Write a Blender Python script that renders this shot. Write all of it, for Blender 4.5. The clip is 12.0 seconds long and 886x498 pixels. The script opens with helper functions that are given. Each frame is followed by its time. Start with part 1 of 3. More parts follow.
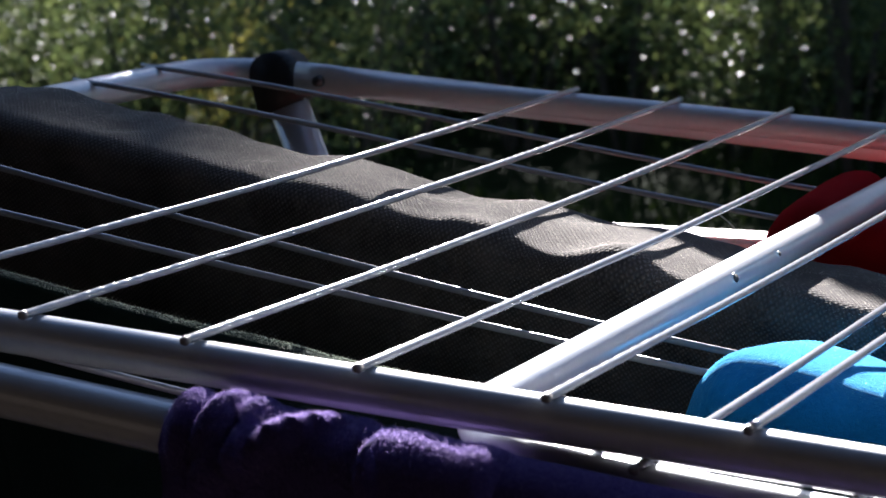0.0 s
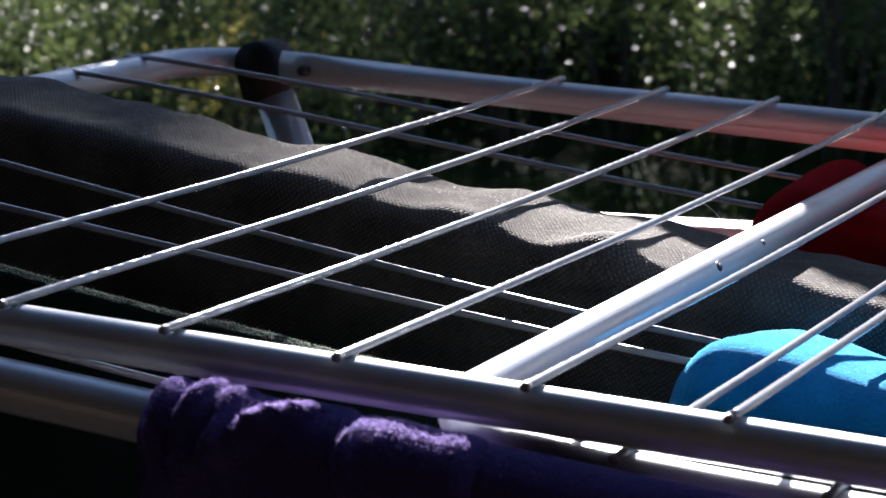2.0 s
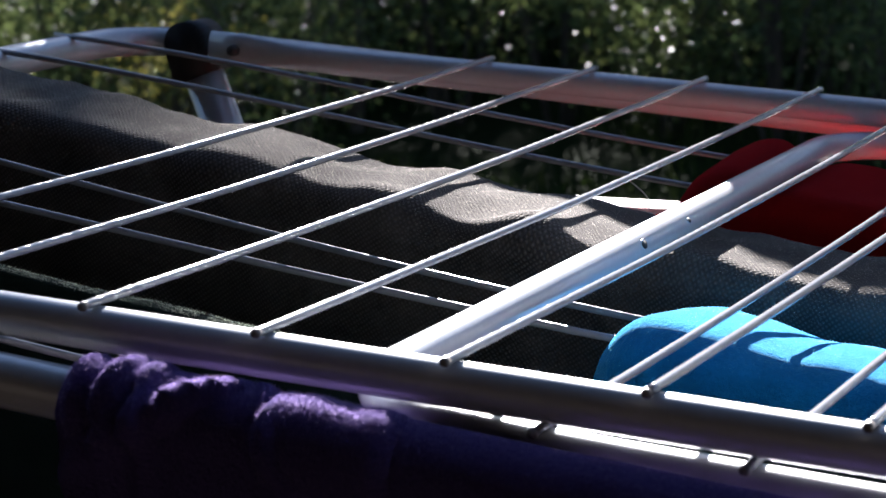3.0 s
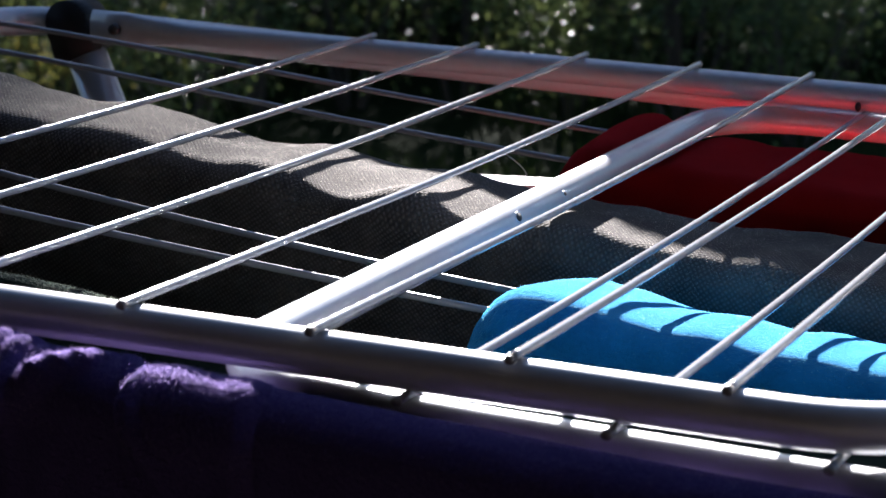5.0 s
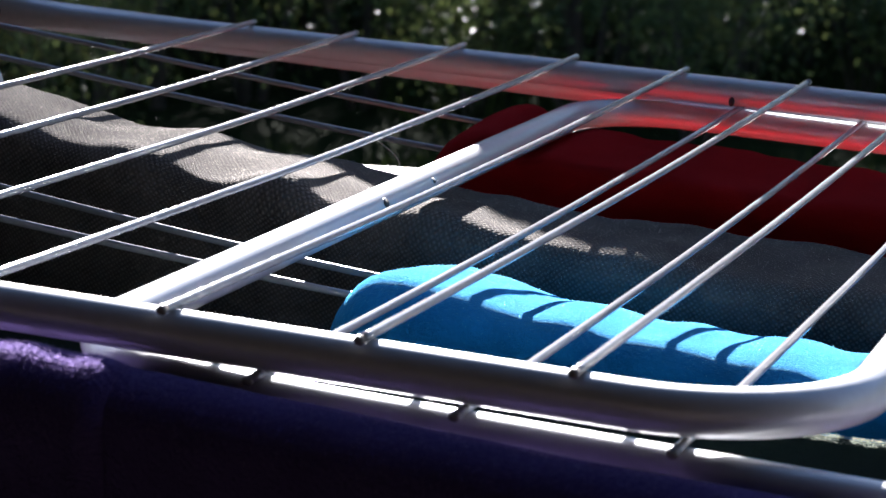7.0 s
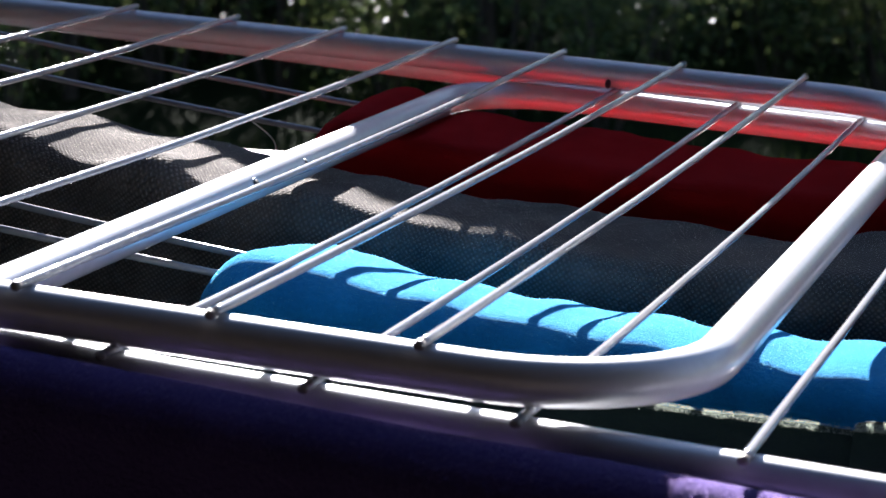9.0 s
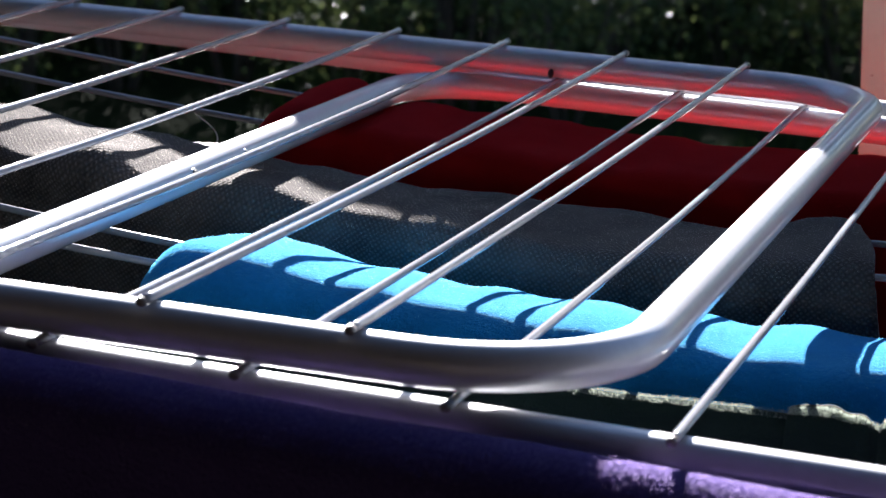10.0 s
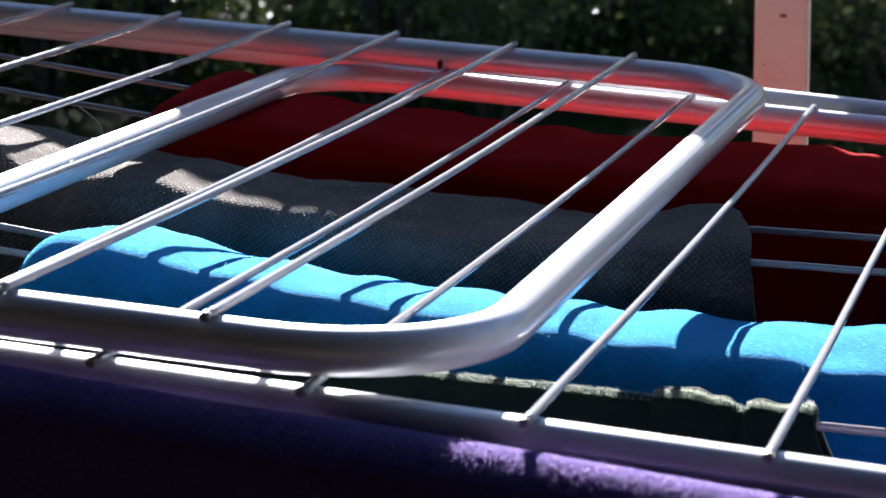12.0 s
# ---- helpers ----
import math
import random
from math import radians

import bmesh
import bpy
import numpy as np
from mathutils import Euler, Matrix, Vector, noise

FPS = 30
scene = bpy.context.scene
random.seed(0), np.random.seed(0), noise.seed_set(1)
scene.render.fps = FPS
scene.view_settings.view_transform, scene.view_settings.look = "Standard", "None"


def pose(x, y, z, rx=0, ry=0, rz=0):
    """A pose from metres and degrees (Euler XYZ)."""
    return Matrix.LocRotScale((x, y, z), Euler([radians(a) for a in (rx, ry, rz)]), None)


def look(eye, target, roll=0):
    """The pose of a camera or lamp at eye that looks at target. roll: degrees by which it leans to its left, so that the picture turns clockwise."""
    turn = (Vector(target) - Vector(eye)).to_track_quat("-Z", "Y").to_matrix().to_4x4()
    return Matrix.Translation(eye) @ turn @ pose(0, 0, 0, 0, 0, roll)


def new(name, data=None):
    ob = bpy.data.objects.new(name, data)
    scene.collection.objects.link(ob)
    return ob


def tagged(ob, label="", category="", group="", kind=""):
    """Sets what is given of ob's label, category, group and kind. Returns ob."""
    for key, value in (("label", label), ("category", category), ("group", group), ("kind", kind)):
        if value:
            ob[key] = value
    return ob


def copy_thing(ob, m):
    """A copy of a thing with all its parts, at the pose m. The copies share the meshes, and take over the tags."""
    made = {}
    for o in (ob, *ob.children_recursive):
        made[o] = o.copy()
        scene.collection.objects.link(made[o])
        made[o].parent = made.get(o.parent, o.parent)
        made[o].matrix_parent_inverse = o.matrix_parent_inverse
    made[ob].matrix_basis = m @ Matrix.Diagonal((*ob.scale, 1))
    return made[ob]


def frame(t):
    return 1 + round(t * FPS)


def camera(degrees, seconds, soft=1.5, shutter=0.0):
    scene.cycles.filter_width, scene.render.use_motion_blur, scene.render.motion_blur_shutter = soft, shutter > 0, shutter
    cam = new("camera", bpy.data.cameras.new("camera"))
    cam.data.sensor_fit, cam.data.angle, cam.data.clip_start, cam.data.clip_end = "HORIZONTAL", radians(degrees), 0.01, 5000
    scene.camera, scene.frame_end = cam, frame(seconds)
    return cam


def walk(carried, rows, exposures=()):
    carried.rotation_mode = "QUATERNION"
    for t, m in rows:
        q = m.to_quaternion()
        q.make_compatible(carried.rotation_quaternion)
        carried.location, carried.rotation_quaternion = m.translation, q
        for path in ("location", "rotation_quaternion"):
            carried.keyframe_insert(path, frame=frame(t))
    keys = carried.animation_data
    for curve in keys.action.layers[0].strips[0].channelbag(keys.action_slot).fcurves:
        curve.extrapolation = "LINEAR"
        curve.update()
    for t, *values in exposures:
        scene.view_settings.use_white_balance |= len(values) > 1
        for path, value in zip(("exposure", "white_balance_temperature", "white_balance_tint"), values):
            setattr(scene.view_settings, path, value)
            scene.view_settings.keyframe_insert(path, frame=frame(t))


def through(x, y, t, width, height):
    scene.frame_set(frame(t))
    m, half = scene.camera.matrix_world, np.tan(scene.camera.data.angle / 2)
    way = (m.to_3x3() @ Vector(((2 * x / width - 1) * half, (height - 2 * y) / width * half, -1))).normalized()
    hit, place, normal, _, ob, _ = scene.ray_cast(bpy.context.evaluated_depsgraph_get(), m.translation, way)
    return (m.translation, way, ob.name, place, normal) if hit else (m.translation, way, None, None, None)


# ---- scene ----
cam = camera(20.98, 12.0, soft=1.4)
cam.data.dof.use_dof, cam.data.dof.focus_distance, cam.data.dof.aperture_fstop = True, 0.89, 34.0
PATH = [
    (0, (0.44086, -0.58060, 1.10876), (-0.44944, 1.16732, 0.71867), -1.94),
    (0.5, (0.44158, -0.58114, 1.10901), (-0.44968, 1.16630, 0.71898), -1.91),
    (1, (0.43991, -0.57797, 1.10845), (-0.45085, 1.16962, 0.71803), -1.83),
    (1.5, (0.44162, -0.57744, 1.10846), (-0.44852, 1.16980, 0.71501), -1.88),
    (2, (0.44288, -0.57632, 1.10718), (-0.44158, 1.17289, 0.70974), -1.96),
    (2.5, (0.44532, -0.57418, 1.10542), (-0.41504, 1.18528, 0.70036), -1.83),
    (4.5, (0.45660, -0.57177, 1.10046), (-0.33847, 1.21459, 0.68002), -1.85),
    (5, (0.45934, -0.57080, 1.09939), (-0.30740, 1.22688, 0.67458), -1.74),
    (5.5, (0.46176, -0.56879, 1.09806), (-0.28107, 1.23794, 0.66916), -1.66),
    (6, (0.46467, -0.56996, 1.09786), (-0.25750, 1.24465, 0.66696), -1.14),
    (6.5, (0.46835, -0.56953, 1.09702), (-0.23615, 1.25249, 0.66814), -0.53),
    (8.5, (0.48856, -0.56859, 1.09313), (-0.15461, 1.27489, 0.65962), -0.46),
    (9, (0.49408, -0.57252, 1.09358), (-0.13147, 1.27613, 0.65631), -0.16),
    (9.5, (0.49856, -0.56961, 1.09101), (-0.11356, 1.28337, 0.65309), -0.34),
    (10, (0.50274, -0.57207, 1.09106), (-0.09213, 1.28589, 0.65049), -0.38),
    (10.5, (0.50724, -0.57144, 1.09173), (-0.07280, 1.29119, 0.65109), -0.48),
    (11, (0.51154, -0.56804, 1.08959), (-0.05798, 1.29844, 0.65151), -0.68),
    (11.5, (0.51790, -0.56835, 1.08890), (-0.04088, 1.30076, 0.64825), -0.88),
    (12, (0.52366, -0.56886, 1.08762), (-0.01843, 1.30492, 0.64595), -0.64),
]
walk(cam, [(t, look(eye, target, roll)) for t, eye, target, roll in PATH], exposures=((0.0, 2.57, 6250, 15), (12.0, 2.68, 6250, 16)))

# ---- light ----
SUN_WAY = Vector((-0.3122, 0.8558, 0.4125)).normalized()
world = bpy.data.worlds.new("sky")
scene.world = world
world.use_nodes = True
wn = world.node_tree.nodes
sky = wn.new("ShaderNodeTexSky")
sky.sky_type, sky.sun_disc, sky.dust_density, sky.ozone_density = "NISHITA", False, 0.25, 2.5
sky.sun_elevation = math.asin(SUN_WAY.z)
sky.sun_rotation = math.atan2(SUN_WAY.x, SUN_WAY.y)
wn["Background"].inputs["Strength"].default_value = 0.035
world.node_tree.links.new(sky.outputs[0], wn["Background"].inputs["Color"])
sun_data = bpy.data.lights.new("sun", "SUN")
sun_data.energy, sun_data.angle, sun_data.color = 5.0, radians(0.55), (1.0, 0.97, 0.92)
sun = new("sun", sun_data)
sun.matrix_world = look(SUN_WAY * 30, (0, 0, 0))

# ---- the rack's own frame: it stands with a slight lean ----
RACK_Z, LEAN_DEG = 0.95, 3.6
RACK = Matrix.Translation((0, 0, RACK_Z)) @ Matrix.Rotation(radians(LEAN_DEG), 4, Vector((-0.264, 0.964, 0)).normalized())
INV = RACK.inverted()
DOWN = (INV.to_3x3() @ Vector((0, 0, -1))).normalized()


# ---- materials ----
def node_mat(name):
    m = bpy.data.materials.new(name)
    m.use_nodes = True
    t = m.node_tree
    return m, t.nodes, t.links, t.nodes["Principled BSDF"]


def surface(name, dark, light, rough=0.6, scale=8.0, fine=90.0, bump=0.1, metallic=0.0, coat=0.0, sheen=0.0, per_object=0.0, dist=0.002, spec=0.5, coat_rough=0.12):
    """A surface with patches at one scale, grain at another, and relief."""
    m, n, l, bsdf = node_mat(name)
    tc = n.new("ShaderNodeTexCoord")
    big, small = n.new("ShaderNodeTexNoise"), n.new("ShaderNodeTexNoise")
    big.inputs["Scale"].default_value, big.inputs["Detail"].default_value = scale, 5
    small.inputs["Scale"].default_value, small.inputs["Detail"].default_value = fine, 4
    mix = n.new("ShaderNodeMath")
    mix.operation = "MULTIPLY_ADD"
    mix.inputs[1].default_value = 0.45
    half = n.new("ShaderNodeMath")
    half.operation = "MULTIPLY"
    half.inputs[1].default_value = 0.55
    ramp = n.new("ShaderNodeValToRGB")
    ramp.color_ramp.elements[0].position, ramp.color_ramp.elements[0].color = 0.3, (*dark, 1)
    ramp.color_ramp.elements[1].position, ramp.color_ramp.elements[1].color = 0.7, (*light, 1)
    for tex in (big, small):
        l.new(tc.outputs["Object"], tex.inputs["Vector"])
    l.new(big.outputs["Fac"], half.inputs[0])
    l.new(small.outputs["Fac"], mix.inputs[0])
    l.new(half.outputs[0], mix.inputs[2])
    l.new(mix.outputs[0], ramp.inputs["Fac"])
    colour = ramp.outputs["Color"]
    if per_object:
        info, hsv, mapr = n.new("ShaderNodeObjectInfo"), n.new("ShaderNodeHueSaturation"), n.new("ShaderNodeMapRange")
        mapr.inputs["To Min"].default_value, mapr.inputs["To Max"].default_value = 1 - per_object, 1 + per_object
        l.new(info.outputs["Random"], mapr.inputs["Value"])
        l.new(mapr.outputs[0], hsv.inputs["Value"])
        l.new(colour, hsv.inputs["Color"])
        colour = hsv.outputs["Color"]
    l.new(colour, bsdf.inputs["Base Color"])
    bsdf.inputs["Roughness"].default_value, bsdf.inputs["Metallic"].default_value = rough, metallic
    bsdf.inputs["Coat Weight"].default_value, bsdf.inputs["Coat Roughness"].default_value = coat, coat_rough
    bsdf.inputs["Sheen Weight"].default_value = sheen
    bsdf.inputs["Specular IOR Level"].default_value = spec
    if bump:
        b = n.new("ShaderNodeBump")
        b.inputs["Strength"].default_value, b.inputs["Distance"].default_value = bump, dist
        l.new(small.outputs["Fac"], b.inputs["Height"])
        l.new(b.outputs[0], bsdf.inputs["Normal"])
    return m


def cloth(name, dark, light, thread=0.0017, relief=0.5, fuzz=0.3, sheen=(1, 1, 1), weave=True, mottle=160.0, rough=0.9, soft_scale=30.0, through=0.0):
    """Woven or brushed cloth; its map is in metres, so thread is the thread's width."""
    m, n, l, bsdf = node_mat(name)
    uv = n.new("ShaderNodeUVMap")
    patch, grain = n.new("ShaderNodeTexNoise"), n.new("ShaderNodeTexNoise")
    patch.inputs["Scale"].default_value, patch.inputs["Detail"].default_value = soft_scale, 4
    grain.inputs["Scale"].default_value, grain.inputs["Detail"].default_value, grain.inputs["Roughness"].default_value = mottle * 5, 5, 0.7
    for tex in (patch, grain):
        l.new(uv.outputs[0], tex.inputs["Vector"])
    height = grain.outputs["Fac"]
    if weave:
        waves = []
        turned = n.new("ShaderNodeMapping")
        turned.inputs["Rotation"].default_value = (0, 0, radians(38))
        l.new(uv.outputs[0], turned.inputs["Vector"])
        for axis in ("X", "Y"):
            w = n.new("ShaderNodeTexWave")
            w.bands_direction = axis
            w.inputs["Scale"].default_value = 0.314 / thread
            w.inputs["Distortion"].default_value, w.inputs["Detail Scale"].default_value = 2.2, 1.4
            l.new(turned.outputs[0], w.inputs["Vector"])
            waves.append(w.outputs["Fac"])
        prod = n.new("ShaderNodeMath")
        prod.operation = "MULTIPLY"
        l.new(waves[0], prod.inputs[0])
        l.new(waves[1], prod.inputs[1])
        add = n.new("ShaderNodeMath")
        add.operation = "MULTIPLY_ADD"
        add.inputs[1].default_value = 0.4
        l.new(grain.outputs["Fac"], add.inputs[0])
        l.new(prod.outputs[0], add.inputs[2])
        height = add.outputs[0]
    mix = n.new("ShaderNodeMath")
    mix.operation = "MULTIPLY_ADD"
    mix.inputs[1].default_value = 0.3
    half = n.new("ShaderNodeMath")
    half.operation = "MULTIPLY"
    half.inputs[1].default_value = 0.7
    l.new(height, mix.inputs[0])
    l.new(patch.outputs["Fac"], half.inputs[0])
    l.new(half.outputs[0], mix.inputs[2])
    ramp = n.new("ShaderNodeValToRGB")
    ramp.color_ramp.elements[0].position, ramp.color_ramp.elements[0].color = 0.25, (*dark, 1)
    ramp.color_ramp.elements[1].position, ramp.color_ramp.elements[1].color = 0.75, (*light, 1)
    l.new(mix.outputs[0], ramp.inputs["Fac"])
    l.new(ramp.outputs["Color"], bsdf.inputs["Base Color"])
    bsdf.inputs["Roughness"].default_value, bsdf.inputs["Sheen Weight"].default_value = rough, fuzz
    bsdf.inputs["Sheen Roughness"].default_value = 0.5
    bsdf.inputs["Sheen Tint"].default_value = (*sheen, 1)
    bsdf.inputs["Specular IOR Level"].default_value = 0.04
    b = n.new("ShaderNodeBump")
    b.inputs["Strength"].default_value, b.inputs["Distance"].default_value = relief, thread * (1.1 if weave else 2.6)
    l.new(height, b.inputs["Height"])
    l.new(b.outputs[0], bsdf.inputs["Normal"])
    if through:
        thin, both = n.new("ShaderNodeBsdfTranslucent"), n.new("ShaderNodeMixShader")
        both.inputs[0].default_value = through
        l.new(ramp.outputs["Color"], thin.inputs["Color"])
        l.new(bsdf.outputs[0], both.inputs[1])
        l.new(thin.outputs[0], both.inputs[2])
        l.new(both.outputs[0], n["Material Output"].inputs["Surface"])
    return m


def leafage(name, dark, light, through=0.5, gloss=0.15, rough=0.8, hue=0.48):
    """Leaves that let some light through."""
    m, n, l, bsdf = node_mat(name)
    geo, ramp = n.new("ShaderNodeNewGeometry"), n.new("ShaderNodeValToRGB")
    ramp.color_ramp.elements[0].color, ramp.color_ramp.elements[1].color = (*dark, 1), (*light, 1)
    l.new(geo.outputs["Random Per Island"], ramp.inputs["Fac"])
    l.new(ramp.outputs["Color"], bsdf.inputs["Base Color"])
    bsdf.inputs["Roughness"].default_value, bsdf.inputs["Specular IOR Level"].default_value = rough, gloss
    tr, add = n.new("ShaderNodeBsdfTranslucent"), n.new("ShaderNodeMixShader")
    bright = n.new("ShaderNodeHueSaturation")
    bright.inputs["Value"].default_value, bright.inputs["Hue"].default_value = 1.6, hue
    l.new(ramp.outputs["Color"], bright.inputs["Color"])
    l.new(bright.outputs[0], tr.inputs["Color"])
    add.inputs[0].default_value = through
    l.new(bsdf.outputs[0], add.inputs[1])
    l.new(tr.outputs[0], add.inputs[2])
    l.new(add.outputs[0], n["Material Output"].inputs["Surface"])
    return m


ENAMEL = surface("silvery_white_enamel", (0.52, 0.53, 0.55), (0.61, 0.62, 0.64), 0.4, 14, 260, 0.03, metallic=0.2, coat=0.85, dist=0.0005, spec=0.3, coat_rough=0.14)
WIRE = surface("white_wire_coating", (0.25, 0.255, 0.28), (0.33, 0.335, 0.36), 0.15, 20, 330, 0.04, dist=0.0003, spec=1.0)
wire_nodes, wire_links = WIRE.node_tree.nodes, WIRE.node_tree.links
round_about = wire_nodes.new("ShaderNodeTangent")           # drawn wire: its gloss is stretched round it
round_about.direction_type, round_about.uv_map = "UV_MAP", "round"
wire_links.new(round_about.outputs[0], wire_nodes["Principled BSDF"].inputs["Tangent"])
wire_nodes["Principled BSDF"].inputs["Anisotropic"].default_value = 0.92
WELD = surface("bare_wire_end", (0.13, 0.115, 0.105), (0.32, 0.29, 0.27), 0.4, 200, 900, 0.3)
PLASTIC = surface("black_plastic", (0.006, 0.006, 0.007), (0.011, 0.011, 0.012), 0.6, 30, 500, 0.08)
STEEL = surface("rivet_steel", (0.05, 0.047, 0.045), (0.12, 0.115, 0.11), 0.55, 200, 600, 0.1, metallic=0.7)
TOWEL = cloth("grey_woven_towel", (0.027, 0.024, 0.022), (0.135, 0.118, 0.106), 0.0017, 0.5, 0.15, (1.0, 0.95, 0.9))
BLUE = cloth("blue_brushed_cotton", (0.0, 0.075, 0.29), (0.008, 0.26, 0.74), 0.0012, 0.6, 0.7, (0.15, 0.7, 1.0), weave=False, mottle=120)
RED = cloth("red_cotton_jersey", (0.32, 0.009, 0.012), (0.48, 0.016, 0.020), 0.0008, 0.6, 0.4, (1.0, 0.03, 0.03), weave=False, through=0.3)
GREEN = cloth("dark_green_jersey", (0.004, 0.010, 0.008), (0.012, 0.025, 0.019), 0.001, 0.5, 0.06, (0.45, 0.55, 0.48), weave=False)
PURPLE = cloth("purple_fleece", (0.034, 0.022, 0.12), (0.105, 0.073, 0.275), 0.0015, 1.0, 0.4, (0.6, 0.42, 1.0), weave=False, mottle=140)
RAILWOOD = surface("white_painted_wood", (0.66, 0.62, 0.58), (0.8, 0.78, 0.75), 0.55, 9, 120, 0.25)
# Greenish colour cancels the red shirt's bounce light; not the slat's own paint.
SLAT_OFFSET = surface("red_bounce_offset_wood", (0.42, 0.60, 0.50), (0.50, 0.68, 0.57), 0.55, 9, 120, 0.25)
KNOT = surface("wood_knot", (0.13, 0.10, 0.07), (0.22, 0.17, 0.12), 0.7, 200, 900, 0.1)
OLDWOOD = surface("dark_stained_decking", (0.02, 0.016, 0.013), (0.045, 0.035, 0.028), 0.85, 6, 70, 0.4, per_object=0.15, spec=0.08)
# Near black, so the added walls and roof send back hardly any fill.
WALLWOOD = surface("light_blocking_boards", (0.012, 0.0095, 0.008), (0.024, 0.019, 0.016), 0.85, 4, 60, 0.3, per_object=0.12, spec=0.08)
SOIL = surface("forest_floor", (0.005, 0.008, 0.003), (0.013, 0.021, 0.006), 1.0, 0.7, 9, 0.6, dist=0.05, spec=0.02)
BARK = surface("bark", (0.02, 0.016, 0.012), (0.065, 0.052, 0.042), 0.9, 5, 40, 0.9, dist=0.02)
LEAF = leafage("shrub_leaves", (0.026, 0.046, 0.018), (0.088, 0.116, 0.038), 0.27, 0.09, 0.45)
# Lit copy of the shrub leaves: sunlight is put into the brighter colour.
LEAF_SUNLIT = leafage("sunlit_shrub_leaves", (0.03, 0.045, 0.011), (0.26, 0.25, 0.05), 0.5, 0.4, 0.25)
NEEDLE = leafage("dark_tree_leaves", (0.012, 0.028, 0.01), (0.04, 0.07, 0.02), 0.25, 0.05)


def fibres(name, dark, light, through=0.7):
    """Loose thin fibres, which scatter much of the light that comes from behind them."""
    return leafage(name, dark, light, through, 0.02, hue=0.5)


# All but red: fuzz coloured far paler than its cloth, to brighten sunlit crests.
BLUE_LIT_FIBRE = fibres("blue_lit_fibres", (0.12, 0.58, 0.74), (0.36, 0.90, 0.92))
PURPLE_LIT_FIBRE = fibres("purple_lit_fibres", (0.14, 0.095, 0.28), (0.34, 0.26, 0.48))
GREEN_LIT_FIBRE = fibres("green_lit_fibres", (0.16, 0.19, 0.15), (0.36, 0.40, 0.33))
GREY_LIT_FIBRE = fibres("grey_lit_fibres", (0.50, 0.45, 0.40), (0.75, 0.68, 0.60))
RED_FIBRE = fibres("red_fibres", (0.3, 0.006, 0.01), (0.5, 0.02, 0.02))
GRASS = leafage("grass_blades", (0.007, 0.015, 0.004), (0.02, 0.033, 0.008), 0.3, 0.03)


# ---- building helpers ----
def part(name, bm, material, parent=None, label="", smooth=True):
    me = bpy.data.meshes.new(name)
    bm.to_mesh(me)
    bm.free()
    me.materials.append(material)
    if smooth:
        for p in me.polygons:
            p.use_smooth = True
    ob = new(name, me)
    if parent:
        ob.parent = parent
    if label:
        ob["label"] = label
    return ob


def sweep(bm, pts, radius, seg=16, squash=None):
    """A round bar along points; radius may be a list; squash gives the height factor at each point."""
    pts = [Vector(p) for p in pts]
    side, rings = None, []
    for i, p in enumerate(pts):
        way = (pts[min(i + 1, len(pts) - 1)] - pts[max(i - 1, 0)]).normalized()
        if side is None:
            side = way.cross(Vector((0, 0, 1)) if abs(way.z) < 0.9 else Vector((0, 1, 0))).normalized()
        side = (side - way * side.dot(way)).normalized()
        up = side.cross(way)
        r = radius[i] if isinstance(radius, (list, tuple)) else radius
        k, w = squash[i] if squash else (1, 1)
        rings.append([bm.verts.new(p + side * math.cos(a) * r * k + up * math.sin(a) * r * w) for a in (2 * math.pi * j / seg for j in range(seg))])
    layer = bm.loops.layers.uv.get("round") or bm.loops.layers.uv.new("round")
    for i, (a, b) in enumerate(zip(rings, rings[1:])):
        for j in range(seg):
            f = bm.faces.new((a[j], a[(j + 1) % seg], b[(j + 1) % seg], b[j]))
            for lp, uv in zip(f.loops, ((j, i), (j + 1, i), (j + 1, i + 1), (j, i + 1))):
                lp[layer].uv = uv
    bm.faces.new(rings[0][::-1])
    bm.faces.new(rings[-1])
    bm.normal_update()
    return bm


def fillet(pts, r, steps=12):
    """A path through points with its corners rounded."""
    pts = [Vector(p) for p in pts]
    out = [pts[0]]
    for a, b, c in zip(pts, pts[1:], pts[2:]):
        u, v = (a - b).normalized(), (c - b).normalized()
        half = u.angle(v) / 2
        d = r / math.tan(half)
        centre = b + (u + v).normalized() * (r / math.sin(half))
        s, e = b + u * d - centre, b + v * d - centre
        ang = s.angle(e)
        for i in range(steps + 1):
            k = i / steps
            out.append(centre + (s * math.sin((1 - k) * ang) + e * math.sin(k * ang)) / math.sin(ang))
    return out + [pts[-1]]


def refine(pts, step):
    out = [pts[0]]
    for a, b in zip(pts, pts[1:]):
        n = max(1, int((b - a).length / step))
        out += [a.lerp(b, (i + 1) / n) for i in range(n)]
    return out


def block(bm, x0, y0, z0, x1, y1, z1, bevel=0.003):
    r = bmesh.ops.create_cube(bm, size=1)
    for v in r["verts"]:
        v.co = Vector(((x0 + x1) / 2 + v.co.x * (x1 - x0), (y0 + y1) / 2 + v.co.y * (y1 - y0), (z0 + z1) / 2 + v.co.z * (z1 - z0)))
    if bevel:
        bmesh.ops.bevel(bm, geom=list({e for v in r["verts"] for e in v.link_edges}), offset=bevel, segments=2, affect="EDGES")
    return bm


# ---- the drying rack ----
TUBE, MAIN, ROD = 0.0068, 0.0082, 0.00143
LEFT, RIGHT = -0.287, 0.785                      # ends of the main frame
NEAR_C, FAR_C = -0.012, 0.580                    # long sides of the main frame
HINGE_L, HINGE_R = -0.225, 0.722


def frame_z(x, y=-0.012):
    """Height of the main frame's tube, which slopes a little, and is a little twisted, against the upper wing."""
    return -0.0098 - (0.04 - 0.022 * (y + 0.012) / 0.592) * (x + 0.285)


